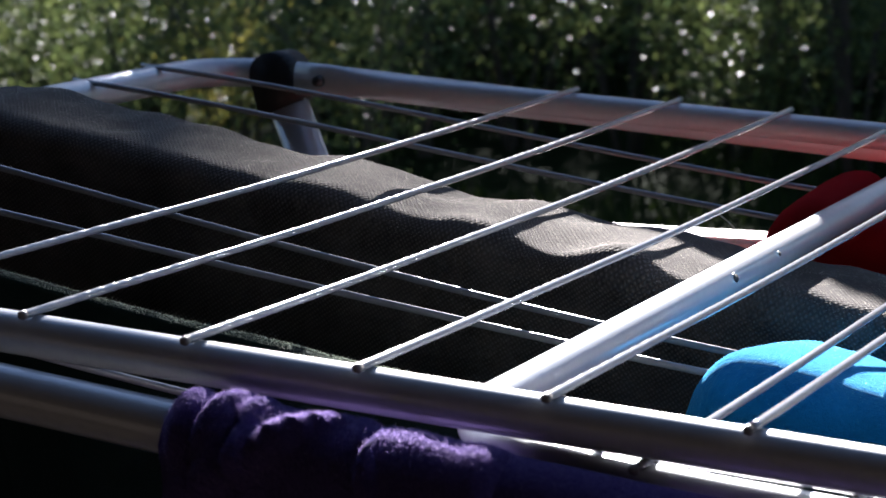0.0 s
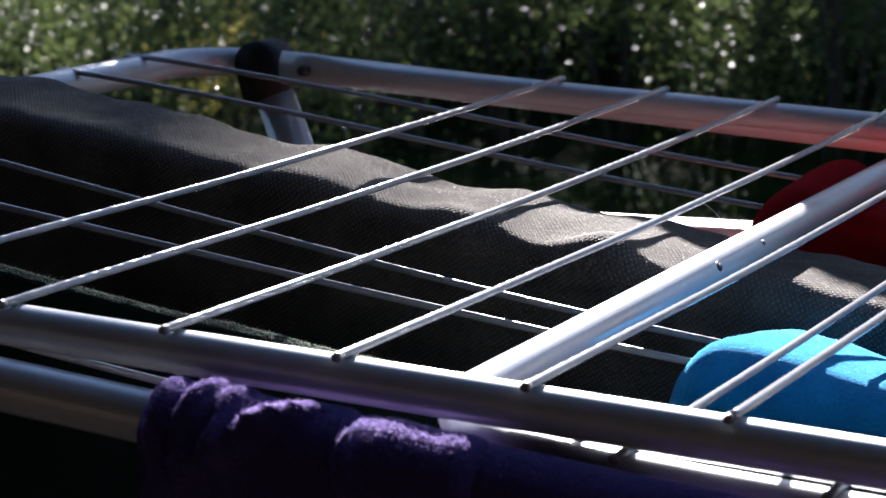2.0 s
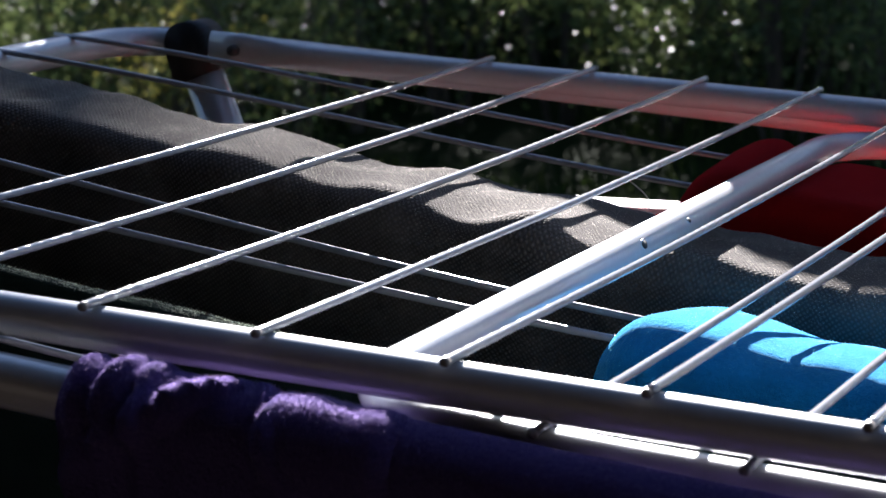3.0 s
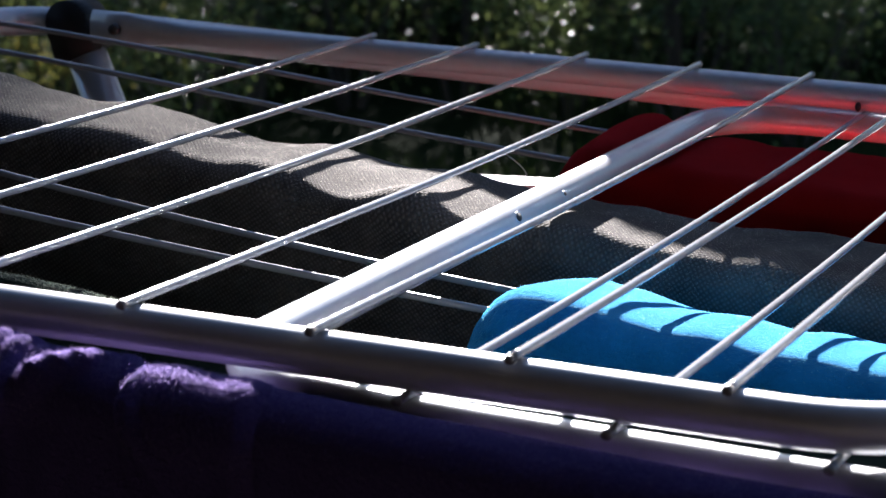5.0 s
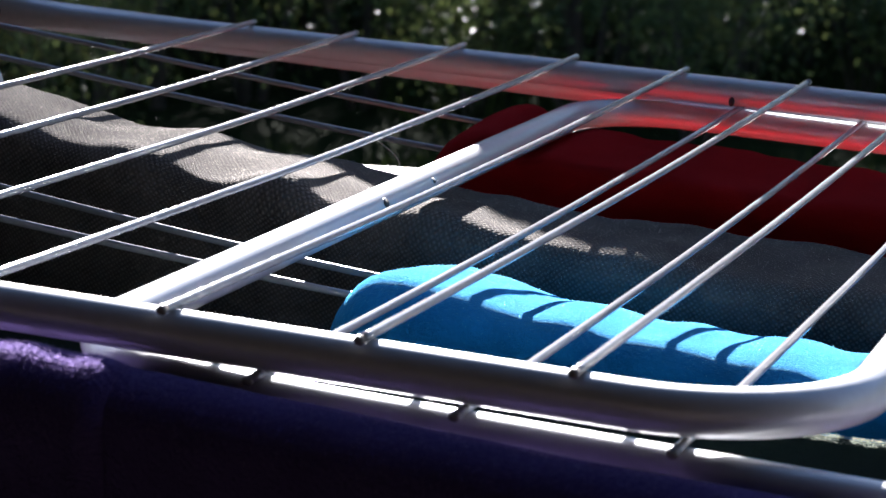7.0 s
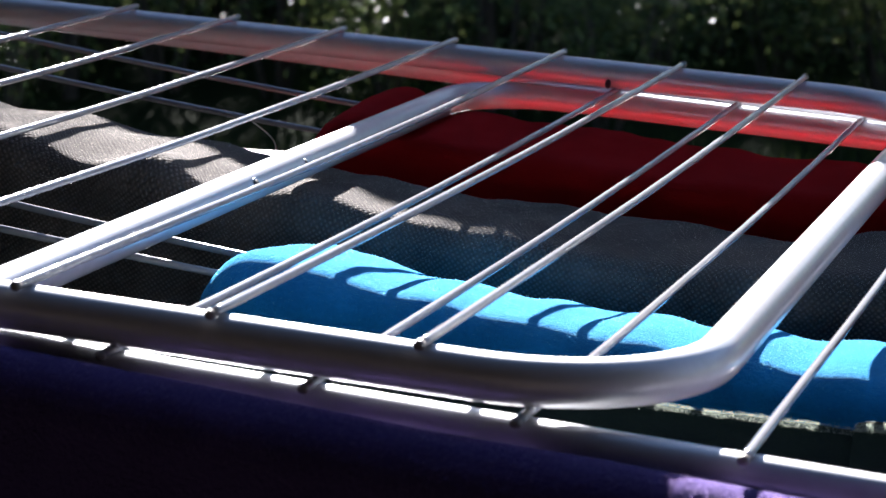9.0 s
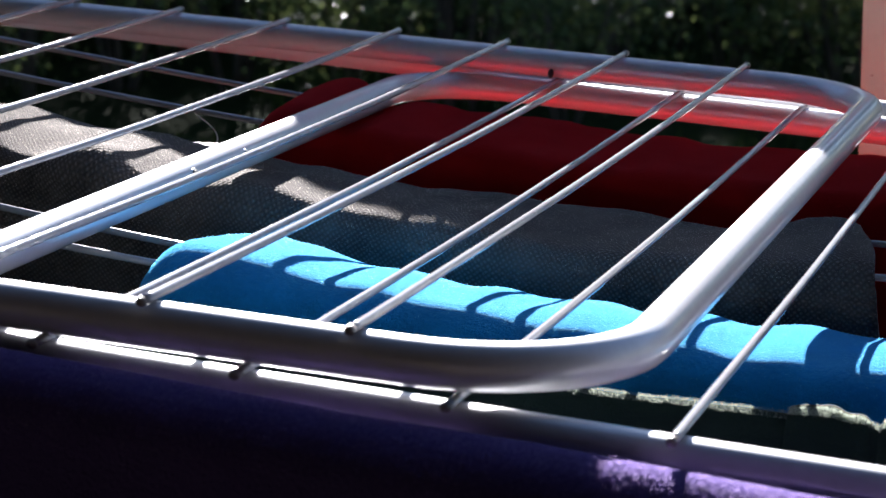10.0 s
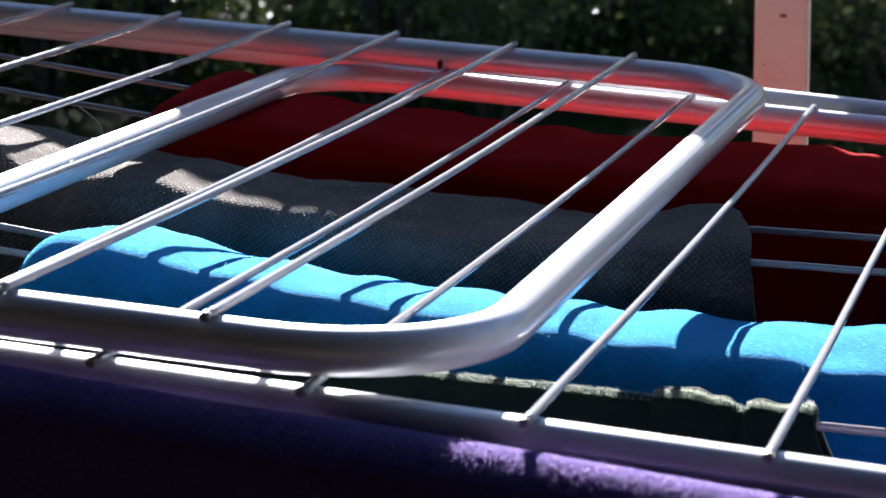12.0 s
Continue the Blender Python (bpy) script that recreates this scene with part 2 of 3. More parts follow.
ROD_Y = (0.507, 0.443, 0.380, 0.316, 0.253, 0.189, 0.126, 0.062)
KNOTS = (-0.287, -0.1, 0.08, 0.25, 0.42, 0.785)
ROD_HEIGHTS = (                                  # millimetres below the upper wing's wires, at the knots
    (2, 14.3, 28.8, 33.8, 31.5, 0), (3, 16.5, 32, 36.3, 34, 0), (2, 23.0, 38.8, 48.2, 46.2, 0), (2, 20.5, 36.2, 49.2, 46.5, 0),
    (2, 24.2, 42.2, 52.5, 50, 0), (5, 20.2, 33.7, 43.4, 45, 0), (4, 27, 41, 48, 46, 0), (4, 26, 41, 44, 43, 0))
ROD_CURVES = [np.polyfit(KNOTS, [-0.001 * h for h in row[:5]] + [frame_z(RIGHT, y) + 0.0088], 4) for row, y in zip(ROD_HEIGHTS, ROD_Y)]


PAST_TOWEL = {2: 0.0065, 3: 0.0075}              # two wires rise again where the towel ends


def pulled(x):
    """How much the blue shirt's weight has pulled its front wire down, from 0 to 1."""
    u = min(1.0, max(0.0, (x - 0.18) / 0.12)) * min(1.0, max(0.0, (0.74 - x) / 0.2))
    return u * u * (3 - 2 * u)


def rod_z(i, x):
    """Height of a long wire, which sags under its laundry."""
    free = min(1.0, max(0.0, (x - 0.30) / 0.10)) * min(1.0, (0.785 - x) / 0.3)
    return float(np.polyval(ROD_CURVES[i], x)) + PAST_TOWEL.get(i, 0.0) * free * free * (3 - 2 * free) - (0.0285 * pulled(x) if i == 5 else 0.0) - (0.0026 * min(1.0, max(0.0, (x - 0.18) / 0.08)) * min(1.0, (0.785 - x) / 0.2) if i < 2 else 0.0)


def build_rack():
    rack = new("drying_rack")
    tagged(rack, "white enamelled folding drying rack with both wings laid flat on it", "drying rack")
    c0, c1, c2 = frame_z(LEFT), frame_z(RIGHT, NEAR_C), frame_z(RIGHT, FAR_C)
    mid = (LEFT + RIGHT) / 2
    loop = fillet([(mid, NEAR_C, frame_z(mid)), (LEFT, NEAR_C, c0), (LEFT, FAR_C, c0), (RIGHT, FAR_C, c2), (RIGHT, NEAR_C, c1), (mid - 0.001, NEAR_C, frame_z(mid))], 0.05)
    main = part("main_frame", sweep(bmesh.new(), refine(loop, 0.03), MAIN, 20), ENAMEL, rack, "white enamelled tube loop")
    for i, y in enumerate(ROD_Y):
        a, b = LEFT - 0.007, RIGHT + 0.007
        n = 900 if i in (4, 5) else 40
        pts = [(a + (b - a) * k / n, y, rod_z(i, a + (b - a) * k / n)) for k in range(n + 1)]
        rad = [ROD * (1 + (0.8 * bead(p[0], i) if n > 40 else 0.0)) for p in pts]
        part("long_wire", sweep(bmesh.new(), pts, rad, 10), WIRE, main)
    # upper wing, hinged at the low end of x
    za = -0.0082
    path = fillet([(HINGE_L, 0.557, za), (0.3612, 0.557, za), (0.3622, 0.007, za), (HINGE_L, 0.007, za)], 0.054)
    path = refine(path, 0.02)
    flat = [(0.55, 1.35) if p.x < HINGE_L + 0.022 else ((0.8, 1.12) if p.x < HINGE_L + 0.045 else (1, 1)) for p in path]
    upper = part("upper_wing", sweep(bmesh.new(), path, TUBE, 20, flat), ENAMEL, rack, "white U-shaped tube wing")
    xs = [-0.1775, -0.118, -0.0590, -0.0003, 0.0587, 0.1175, 0.1755, 0.235, 0.2948]
    for k, x in enumerate(xs):
        if k < 2:
            continue
        skew = 0.0006 * math.sin(k * 2.3)
        wire(upper, x + skew, x - skew, -0.0005, 0.5605, 0.0, k)
    # lower wing, hinged at the high end of x
    def wz(x):
        return -0.0152 - 0.008 * (x - 0.2)
    pb = fillet([(HINGE_R, 0.008, wz(HINGE_R) - 0.0090), (0.225, 0.008, wz(0.225) - 0.0083), (0.1345, 0.0055, wz(0.131) - 0.0064), (0.131, 0.562, wz(0.131) - 0.0085), (HINGE_R, 0.562, wz(HINGE_R) - 0.0085)], 0.05)
    pb = refine(pb, 0.02)
    flat = [(0.55, 1.35) if p.x > HINGE_R - 0.022 else (1, 1) for p in pb]
    lower = part("lower_wing", sweep(bmesh.new(), pb, TUBE, 20, flat), ENAMEL, rack, "white U-shaped tube wing under the other")
    for k, x in enumerate((0.2035, 0.2635, 0.3235, 0.383, 0.4445, 0.504, 0.564, 0.624)):
        skew = 0.0006 * math.sin(k * 1.7 + 1)
        wire(lower, x + skew, x - skew, -0.0035, 0.5640, wz(x), k + 20, -0.0008)
    bm = bmesh.new()
    bmesh.ops.create_icosphere(bm, subdivisions=2, radius=0.0019, matrix=Matrix.Translation((0.2012, 0.5492, -0.0120)) @ Matrix.Diagonal((0.8, 1, 1.3, 1)))
    part("stop_rivet", bm, PLASTIC, lower, "small dark stop on the tube")
    # rivet holes on the lower wing's end tube: black discs give their inner shade
    for y, r in ((0.258, 0.0026), (0.310, 0.0014)):
        tube_x = 0.1345 - 0.0035 * (y - 0.0055) / 0.5565
        tilt = radians(66)
        at = Vector((tube_x + TUBE * math.sin(tilt), y, wz(0.131) - 0.0077 + TUBE * math.cos(tilt)))
        turn = Matrix.Translation(at) @ Matrix.Rotation(tilt, 4, "Y")
        bm = bmesh.new()
        sweep(bm, [Vector((math.cos(a) * r * 0.75, math.sin(a) * r * 1.1, 0.0)) for a in (k * math.pi / 9 for k in range(18))] + [Vector((r * 0.75, 0.0001, 0.0))], 0.00035, 6)
        bm.transform(turn)
        part("rivet_rim", bm, ENAMEL, lower)
        bm = bmesh.new()
        bmesh.ops.create_cone(bm, cap_ends=True, segments=16, radius1=r, radius2=r * 0.9, depth=0.0008, matrix=turn @ Matrix.Diagonal((0.7, 1.0, 1.0, 1.0)))
        part("hole_shade_disc", bm, PLASTIC, lower, "black disc as the shaded inside of a rivet hole")
    # corner brackets and legs
    for x, side in ((HINGE_L - 0.018, 1), (HINGE_R + 0.018, -1)):
        for y, out in ((FAR_C - 0.008, 1), (NEAR_C + 0.008, -1)):
            z = frame_z(x, y) - 0.003
            bm = bmesh.new()
            outline = [(-0.0074, -0.0195), (-0.0150, 0.002)] + [(-0.0012 + 0.0142 * math.cos(a), 0.0040 + 0.0135 * math.sin(a)) for a in (math.pi - math.pi * j / 12 for j in range(1, 12))] + [(0.0140, 0.001), (0.0165, -0.0085)]
            rows = [[bm.verts.new((x + side * px * 0.95, y + dy, z + pz)) for px, pz in outline] for dy in (-0.0135 * out, 0.012 * out)]
            n = len(outline)
            for j in range(n):
                bm.faces.new((rows[0][j], rows[0][(j + 1) % n], rows[1][(j + 1) % n], rows[1][j]))
            bm.faces.new(rows[0][::-1])
            bm.faces.new(rows[1])
            bmesh.ops.recalc_face_normals(bm, faces=bm.faces)
            bmesh.ops.bevel(bm, geom=bm.edges[:], offset=0.0009, segments=2, affect="EDGES")
            part("hinge_bracket", bm, PLASTIC, rack, "black moulded plastic hinge")
            bm = bmesh.new()
            bmesh.ops.create_cone(bm, cap_ends=True, segments=14, radius1=0.0034, radius2=0.0028, depth=0.004, matrix=Matrix.Translation((HINGE_L + 0.0165 if side > 0 else HINGE_R - 0.0165, 0.557 - 0.006 if out > 0 else 0.003, -0.008 if side > 0 else -0.028)) @ Matrix.Rotation(radians(90), 4, "X"))
            part("hinge_rivet", bm, STEEL, rack)
            top = Vector((x + side * 0.004, y, z - 0.012))
            foot = INV @ Vector(((RACK @ top).x + side * 0.34, (RACK @ top).y, 0.012))
            part("leg", sweep(bmesh.new(), [top, top.lerp(foot, 0.5), foot], 0.0115, 18), ENAMEL, rack)
    for side, x in ((1, HINGE_L), (-1, HINGE_R)):
        a = RACK @ Vector((x - side * 0.018, NEAR_C + 0.008, 0))
        pts = [INV @ Vector((a.x + side * 0.34, y, 0.012)) for y in (-0.01, 0.30, 0.58)]
        part("foot_bar", sweep(bmesh.new(), pts, 0.0095, 18), ENAMEL, rack)
    rack.matrix_world = RACK
    return rack


def bead(y, k):
    """The uneven, drop-like swelling of a thick wire coating, as a share of its radius."""
    return (0.030 * math.sin(y * 720 + 2.5 * math.sin(y * 61 + k)) + 0.006 * math.sin(y * 1750 + 2 * math.sin(y * 83 + 2 * k))) * (0.6 + 0.4 * math.sin(y * 37 + 2 * k))


def wire(parent, xn, xf, yn, yf, z, k, fall=0.0):
    """A cross wire with bare, pinched ends, faintly uneven along its length."""
    beaded = k < 7
    n = 560 if beaded else 96
    pts, rad = [], []
    for i in range(n + 1):
        u = i / n
        wob = 0.00003 * math.sin(u * 190 + k) + 0.00016 * math.sin(u * 17 + 2 * k)
        pts.append((xn + (xf - xn) * u + wob, yn + (yf - yn) * u, z + fall * u + wob - 0.0025 * math.sin(math.pi * u)))
        rad.append(ROD * (1 + 0.012 * math.sin(u * 150 + 3 * k) + 0.012 * math.sin(u * 67 + k) + (bead(u * 0.56, k) if beaded else 0.0)))
    ob = part("cross_wire", sweep(bmesh.new(), pts, rad, 10), WIRE, parent)
    for x, y, zz, way in ((xn, yn, z, -1), (xf, yf, z + fall, 1)):
        bm = sweep(bmesh.new(), [(x, y - 0.0010 * way, zz + 0.0001), (x, y + 0.0007 * way, zz - 0.0002), (x, y + 0.0013 * way, zz - 0.0008)], [0.00155, 0.0016, 0.0010], 10)
        part("wire_end", bm, WELD, ob, "bare wire end")
    return ob


build_rack()


# ---- laundry ----
def drape(name, material, x0, x1, back, front, z_back, z_front, drop_back, drop_front, label, category, lift=0.0, hump=0.0, puff=0.0, wrinkle=0.004,
          thick=0.004, seed=0, ragged=0.004, nx=150, end_round=0.02, wave=0.0, grain=26.0, roll=0.0045, extra=None, left_round=0.0, left_drop=0.0, skew=0.0, flare=0.0, draw=None):
    """A cloth laid over one or two bars (y = back and front) and hanging down on both sides."""
    bm = bmesh.new()
    layer = bm.loops.layers.uv.new("UVMap")
    off = Vector((seed * 7.3, seed * 3.1, seed))
    span = max(0.0, back - front)
    arc = roll * math.pi / 2
    total = drop_back + drop_front + 2 * arc + span
    steps = []
    s = 0.0
    while s < total:
        over = drop_back - 0.03 < s < drop_back + 2 * arc + span + 0.05
        steps.append(s)
        s += 0.0028 if over else 0.012
    steps.append(total)
    grid = []
    for i in range(nx + 1):
        u = i / nx
        x = x0 + (x1 - x0) * u
        zb, zf = z_back(x) + lift, z_front(x) + lift
        row = []
        edge = min(x - x0, x1 - x)
        e = 1 - max(0.0, 1 - edge / end_round) ** 2 if end_round else 1
        for s in steps:
            if s < drop_back:
                p = Vector((0, back + roll, zb)) + DOWN * (drop_back - s)
                nrm = Vector((0, 1, 0.1))
                free = drop_back - s
            elif s < drop_back + arc:
                a = (s - drop_back) / roll
                p = Vector((0, back + roll * math.cos(a), zb + roll * math.sin(a)))
                nrm, free = Vector((0, math.cos(a), math.sin(a))), 0
            elif s < drop_back + arc + span:
                k = (s - drop_back - arc) / max(span, 1e-6)
                lo = zb + (zf - zb) * k + roll
                p = Vector((0, back + (front - back) * k, lo + (hump * math.sin(math.pi * k) if span else 0)))
                nrm, free = Vector((0, 0, 1)), 0
            elif s < drop_back + 2 * arc + span:
                a = math.pi / 2 + (s - drop_back - arc - span) / roll
                p = Vector((0, front + roll * math.cos(a), zf + roll * math.sin(a)))
                nrm, free = Vector((0, math.cos(a), math.sin(a))), 0
            else:
                free = s - drop_back - 2 * arc - span
                p = Vector((0, front - roll, zf)) + DOWN * free
                nrm = Vector((0, -1, 0.1))
            if draw:
                p.y += draw(x) * min(1.0, max(0.0, (s - drop_back - arc) / max(span, 1e-6)))
            top = max(0.0, 1 - free / 0.05)
            w1 = noise.noise(Vector((x * grain, s * 14, 0)) + off)
            w2 = noise.noise(Vector((x * grain * 2.7, s * 37, 5)) + off)
            fold = math.sin(x * 38 + 2.2 * noise.noise(Vector((x * 6, s * 3, 2)) + off) + seed) * min(1, free / 0.12)
            d = wrinkle * (w1 + 0.45 * w2) + wave * fold + puff * top * (0.75 + 0.5 * noise.noise(Vector((x * 9, s * 6, 9)) + off))
            if extra:
                d += extra(x, s - drop_back - arc - span, free)
            p = p + nrm.normalized() * d * (0.35 + 0.65 * e)
            p.z -= (1 - e) * (hump + puff) * 0.9 * (1 if free == 0 else 0.6)
            if left_drop and x - x0 < left_round:
                k = 1 - (x - x0) / left_round
                p.z -= left_drop * (1 - math.sqrt(max(0.0, 1 - k * k))) * max(0.0, 1 - free / 0.2)
            px = x + ragged * (1 if u > 0.5 else -1) * noise.noise(Vector((s * 22, u * 2, 4)) + off) * max(0.0, 1 - edge / 0.05)
            px += skew * u ** 8 * (0.5 - min(1.0, max(0.0, (s - drop_back) / (2 * arc + span)))) + flare * u ** 6 * free
            p.x = px + (p.x if free else 0)
            row.append((bm.verts.new(p), x, s))
        grid.append(row)
    for a, b in zip(grid, grid[1:]):
        for j in range(len(steps) - 1):
            quad = (a[j], b[j], b[j + 1], a[j + 1])
            f = bm.faces.new([q[0] for q in quad])
            for lp, q in zip(f.loops, quad):
                lp[layer].uv = (q[1], q[2])
    bmesh.ops.recalc_face_normals(bm, faces=bm.faces)
    ob = part(name, bm, material)
    sol = ob.modifiers.new("thickness", "SOLIDIFY")
    sol.thickness, sol.offset = thick, 0
    tagged(ob, label, category)
    ob.matrix_world = RACK
    return ob


def fuzz(ob, count, length, material, seed, area):
    """Loose fibres standing off the cloth's upper part."""
    rng = random.Random(seed)
    me = ob.data
    faces = [p for p in me.polygons if area(p.center)]
    verts, tris = [], []
    for k in range(count):
        p = faces[rng.randrange(len(faces))]
        a, b, c, d = [me.vertices[v].co for v in p.vertices]
        u, v = rng.random(), rng.random()
        at = a.lerp(b, u).lerp(d.lerp(c, u), v)
        out = p.normal if (p.normal.z > 0 or p.normal.y < 0) else -p.normal
        at = at + out * 0.0018
        way = (out + Vector((rng.gauss(0, 0.8), rng.gauss(0, 0.8), rng.gauss(0, 0.8)))).normalized()
        side = way.cross(Vector((rng.gauss(0, 1), rng.gauss(0, 1), rng.gauss(0, 1)))).normalized() * 0.00004
        n, ln = len(verts), length * rng.uniform(0.4, 1.3)
        bend = Vector((rng.gauss(0, 1), rng.gauss(0, 1), rng.gauss(0, 1))) * ln * 0.25
        tip = at + way * ln + bend
        verts += [at - side, at + side, tip + side * 0.4, tip - side * 0.4]
        tris.append((n, n + 1, n + 2, n + 3))
    fm = bpy.data.meshes.new("fuzz")
    fm.from_pydata([tuple(v) for v in verts], [], tris)
    fm.materials.append(material)
    f = new("fuzz", fm)
    f.parent = ob
    tagged(f, kind="stuff")


def rz(i):
    return lambda x: rod_z(i, x)


def lower(i):
    """A wire's height, a little less where the shirt's weight presses its cloth flat."""
    return lambda x: rod_z(i, x) - 0.0036 * min(1.0, max(0.0, (x - 0.175) / 0.08))


def bump(x, at, wide):
    return math.exp(-((x - at) / wide) ** 2)


def ease(u):
    u = min(1.0, max(0.0, u))
    return u * u * (3 - 2 * u)


def near_top(free, reach=0.03):
    return max(0.0, 1 - free / reach)


towel = drape("towel", TOWEL, -0.284, 0.386, ROD_Y[2], ROD_Y[3], rz(2), rz(3), 0.33, 0.36, "grey woven towel folded over two wires of the rack", "towel",
              hump=0.0012, wrinkle=0.0032, seed=1, thick=0.004, nx=260, wave=0.006, end_round=0.01, grain=22, roll=0.0085, lift=-0.0035, skew=-0.022,
              extra=lambda x, s, free: near_top(free) * ((0.0012 + 0.0036 * bump(s, 0.004, 0.02)) * math.sin(x * 95 + 1.3 + 9 * s) * bump(x, 0.05, 0.10) + 0.0015 * bump(x, -0.255, 0.012) - 0.003 * bump(x, -0.284, 0.012)))
red_shirt = drape("red_shirt", RED, 0.0915, 0.70, ROD_Y[0], ROD_Y[1], rz(0), rz(1), 0.09, 0.40, "red cotton shirt hung over two wires of the rack", "shirt",
                  hump=0.0005, lift=-0.0012, wrinkle=0.0032, grain=28, seed=2, thick=0.004, nx=230, wave=0.006, end_round=0.012, left_round=0.03, left_drop=0.02, roll=0.006,
                  extra=lambda x, s, free: near_top(free) * (0.0066 * bump(x, 0.110, 0.018) - 0.0055 * bump(x, 0.133, 0.011)))
blue_shirt = drape("blue_shirt", BLUE, 0.1535, 0.68, ROD_Y[4], ROD_Y[5], lambda x: lower(4)(x) - 0.0055, lambda x: rod_z(5, x) - 0.0055 + 0.0195 * pulled(x), 0.40, 0.38,
                   "bright blue brushed cotton shirt hung over two wires", "shirt",
                   hump=0.0016, lift=-0.001, wrinkle=0.0020, seed=3, thick=0.0045, nx=220, wave=0.005, end_round=0.012, left_round=0.024, left_drop=0.016, roll=0.0115,
                   draw=lambda x: 0.019 * pulled(x),
                   extra=lambda x, s, free: near_top(free) * (0.004 * bump(x, 0.172, 0.022) + 0.0008 * math.sin(x * 170)) + (0.016 * pulled(x) * ease(free / 0.03) if s > 0 else 0.0))
green_shirt = drape("green_shirt", GREEN, -0.262, 0.435, ROD_Y[6], ROD_Y[6], rz(6), rz(6), 0.36, 0.34, "dark green jersey shirt hung over one wire of the rack", "shirt",
                    wrinkle=0.0010, seed=4, thick=0.0024, nx=220, wave=0.006, roll=0.0026)
purple_fleece = drape("purple_fleece", PURPLE, 0.071, 0.70, NEAR_C, NEAR_C, frame_z, frame_z, 0.30, 0.40, "purple fleece garment hung over the rack's outer tube", "garment",
                      wrinkle=0.0004, seed=5, thick=0.0035, nx=240, wave=0.006, roll=0.0105, grain=12,
                      extra=lambda x, s, free: (0.0012 + 0.0014 * min(1.0, max(0.0, (x - 0.30) / 0.05))) * near_top(free, 0.03))
for ob in (purple_fleece, green_shirt):
    ob.matrix_world = Matrix.Identity(4)


def cuff_folds(x, s, free):
    """Bunched folds of the sleeve's end: lumps, a fold that slants down from the top, a groove, and a flat turned band."""
    d = -0.0008 + 0.0050 * bump(x, 0.0716, 0.0040) + 0.0064 * bump(x + 0.2 * s, 0.0850, 0.0060) + 0.0042 * bump(x, 0.0930, 0.0026) - 0.0020 * bump(x, 0.0775, 0.0016)
    d += 0.0072 * bump(x + 1.5 * s, 0.1180, 0.0062) + 0.0040 * bump(x - 0.6 * s, 0.1262, 0.0030) - 0.0034 * bump(x + 0.3 * s, 0.1222, 0.0016)
    d += 0.0058 * min(1.0, max(0.0, (x - 0.1318) / 0.002)) - 0.0030 * bump(x, 0.1316, 0.0016)
    d += 0.0007 * math.sin(x * 900 + s * 420) * bump(x, 0.086, 0.02)
    return d * (bump(s, 0.0095, 0.0125) if s < 0.0095 else 0.35 + 0.65 * bump(s, 0.0095, 0.016)) * (1 - 0.6 * min(1.0, free / 0.15))


cuff = drape("folded_sleeve", PURPLE, 0.0655, 0.1705, NEAR_C, NEAR_C, frame_z, frame_z, 0.05, 0.36, "bunched sleeve", "", wrinkle=0.0012, seed=8, thick=0.004, nx=150, wave=0.003,
             roll=0.0112, end_round=0.005, grain=60, lift=-0.0010, ragged=0.0025, left_round=0.006, left_drop=0.006, extra=cuff_folds)
sleeve = drape("gathered_sleeve", GREEN, 0.3935, 0.4425, ROD_Y[6], ROD_Y[6], rz(6), rz(6), 0.16, 0.30, "gathered sleeve", "", wrinkle=0.0014, seed=9, thick=0.003, nx=110, wave=0.003,
               roll=0.0046, end_round=0.004, grain=60, lift=0.0002, flare=0.35,
               extra=lambda x, s, free: 0.0013 * math.sin(x * 640 + 60 * free) * min(1, 0.15 + free / 0.03) + near_top(free) * (0.0010 * bump(x, 0.402, 0.010) + 0.0012 * bump(x, 0.438, 0.003) - 0.0036 * bump(x, 0.4195, 0.0022)))
for child, parent in ((cuff, purple_fleece), (sleeve, green_shirt)):
    child.matrix_world = Matrix.Identity(4)
    child.parent = parent
purple_fleece.matrix_world = RACK
green_shirt.matrix_world = RACK
bm = bmesh.new()
block(bm, 0.1565, 0.1835, -0.0475, 0.1630, 0.1848, -0.0440, 0.0004)
part("care_tag", bm, surface("pink_tag", (0.45, 0.2, 0.25), (0.6, 0.35, 0.38), 0.8, 300, 900, 0.1), blue_shirt, "small pink sewn tag")
bm = bmesh.new()
sweep(bm, [(0.0925 + 0.005 * math.sin(k * 0.33) - 0.0011 * k, 0.388 + 0.0004 * k, -0.0355 + 0.0014 * k) for k in range(11)], 0.00024, 5)
part("loose_thread", bm, GREY_LIT_FIBRE, towel, "loose thread")
fuzz(blue_shirt, 110000, 0.0006, BLUE_LIT_FIBRE, 1, lambda c: c.z > -0.062 and c.x < 0.56 and c.y < 0.275)
fuzz(cuff, 60000, 0.0009, PURPLE_LIT_FIBRE, 7, lambda c: c.z > frame_z(c.x) - 0.006 and c.y < 0.01)
fuzz(sleeve, 14000, 0.0008, GREEN_LIT_FIBRE, 8, lambda c: c.z > rod_z(6, c.x) + 0.0032)
fuzz(purple_fleece, 130000, 0.0009, PURPLE_LIT_FIBRE, 2, lambda c: c.z > frame_z(c.x) - 0.012 and c.x < 0.56 and c.y < 0.01)
fuzz(green_shirt, 26000, 0.0006, GREEN_LIT_FIBRE, 3, lambda c: c.z > rod_z(6, c.x) + 0.0012)
fuzz(towel, 110000, 0.0005, GREY_LIT_FIBRE, 4, lambda c: c.z > -0.055 and c.y > 0.3086)
fuzz(red_shirt, 24000, 0.0007, RED_FIBRE, 5, lambda c: c.z > -0.05 and c.x < 0.56)

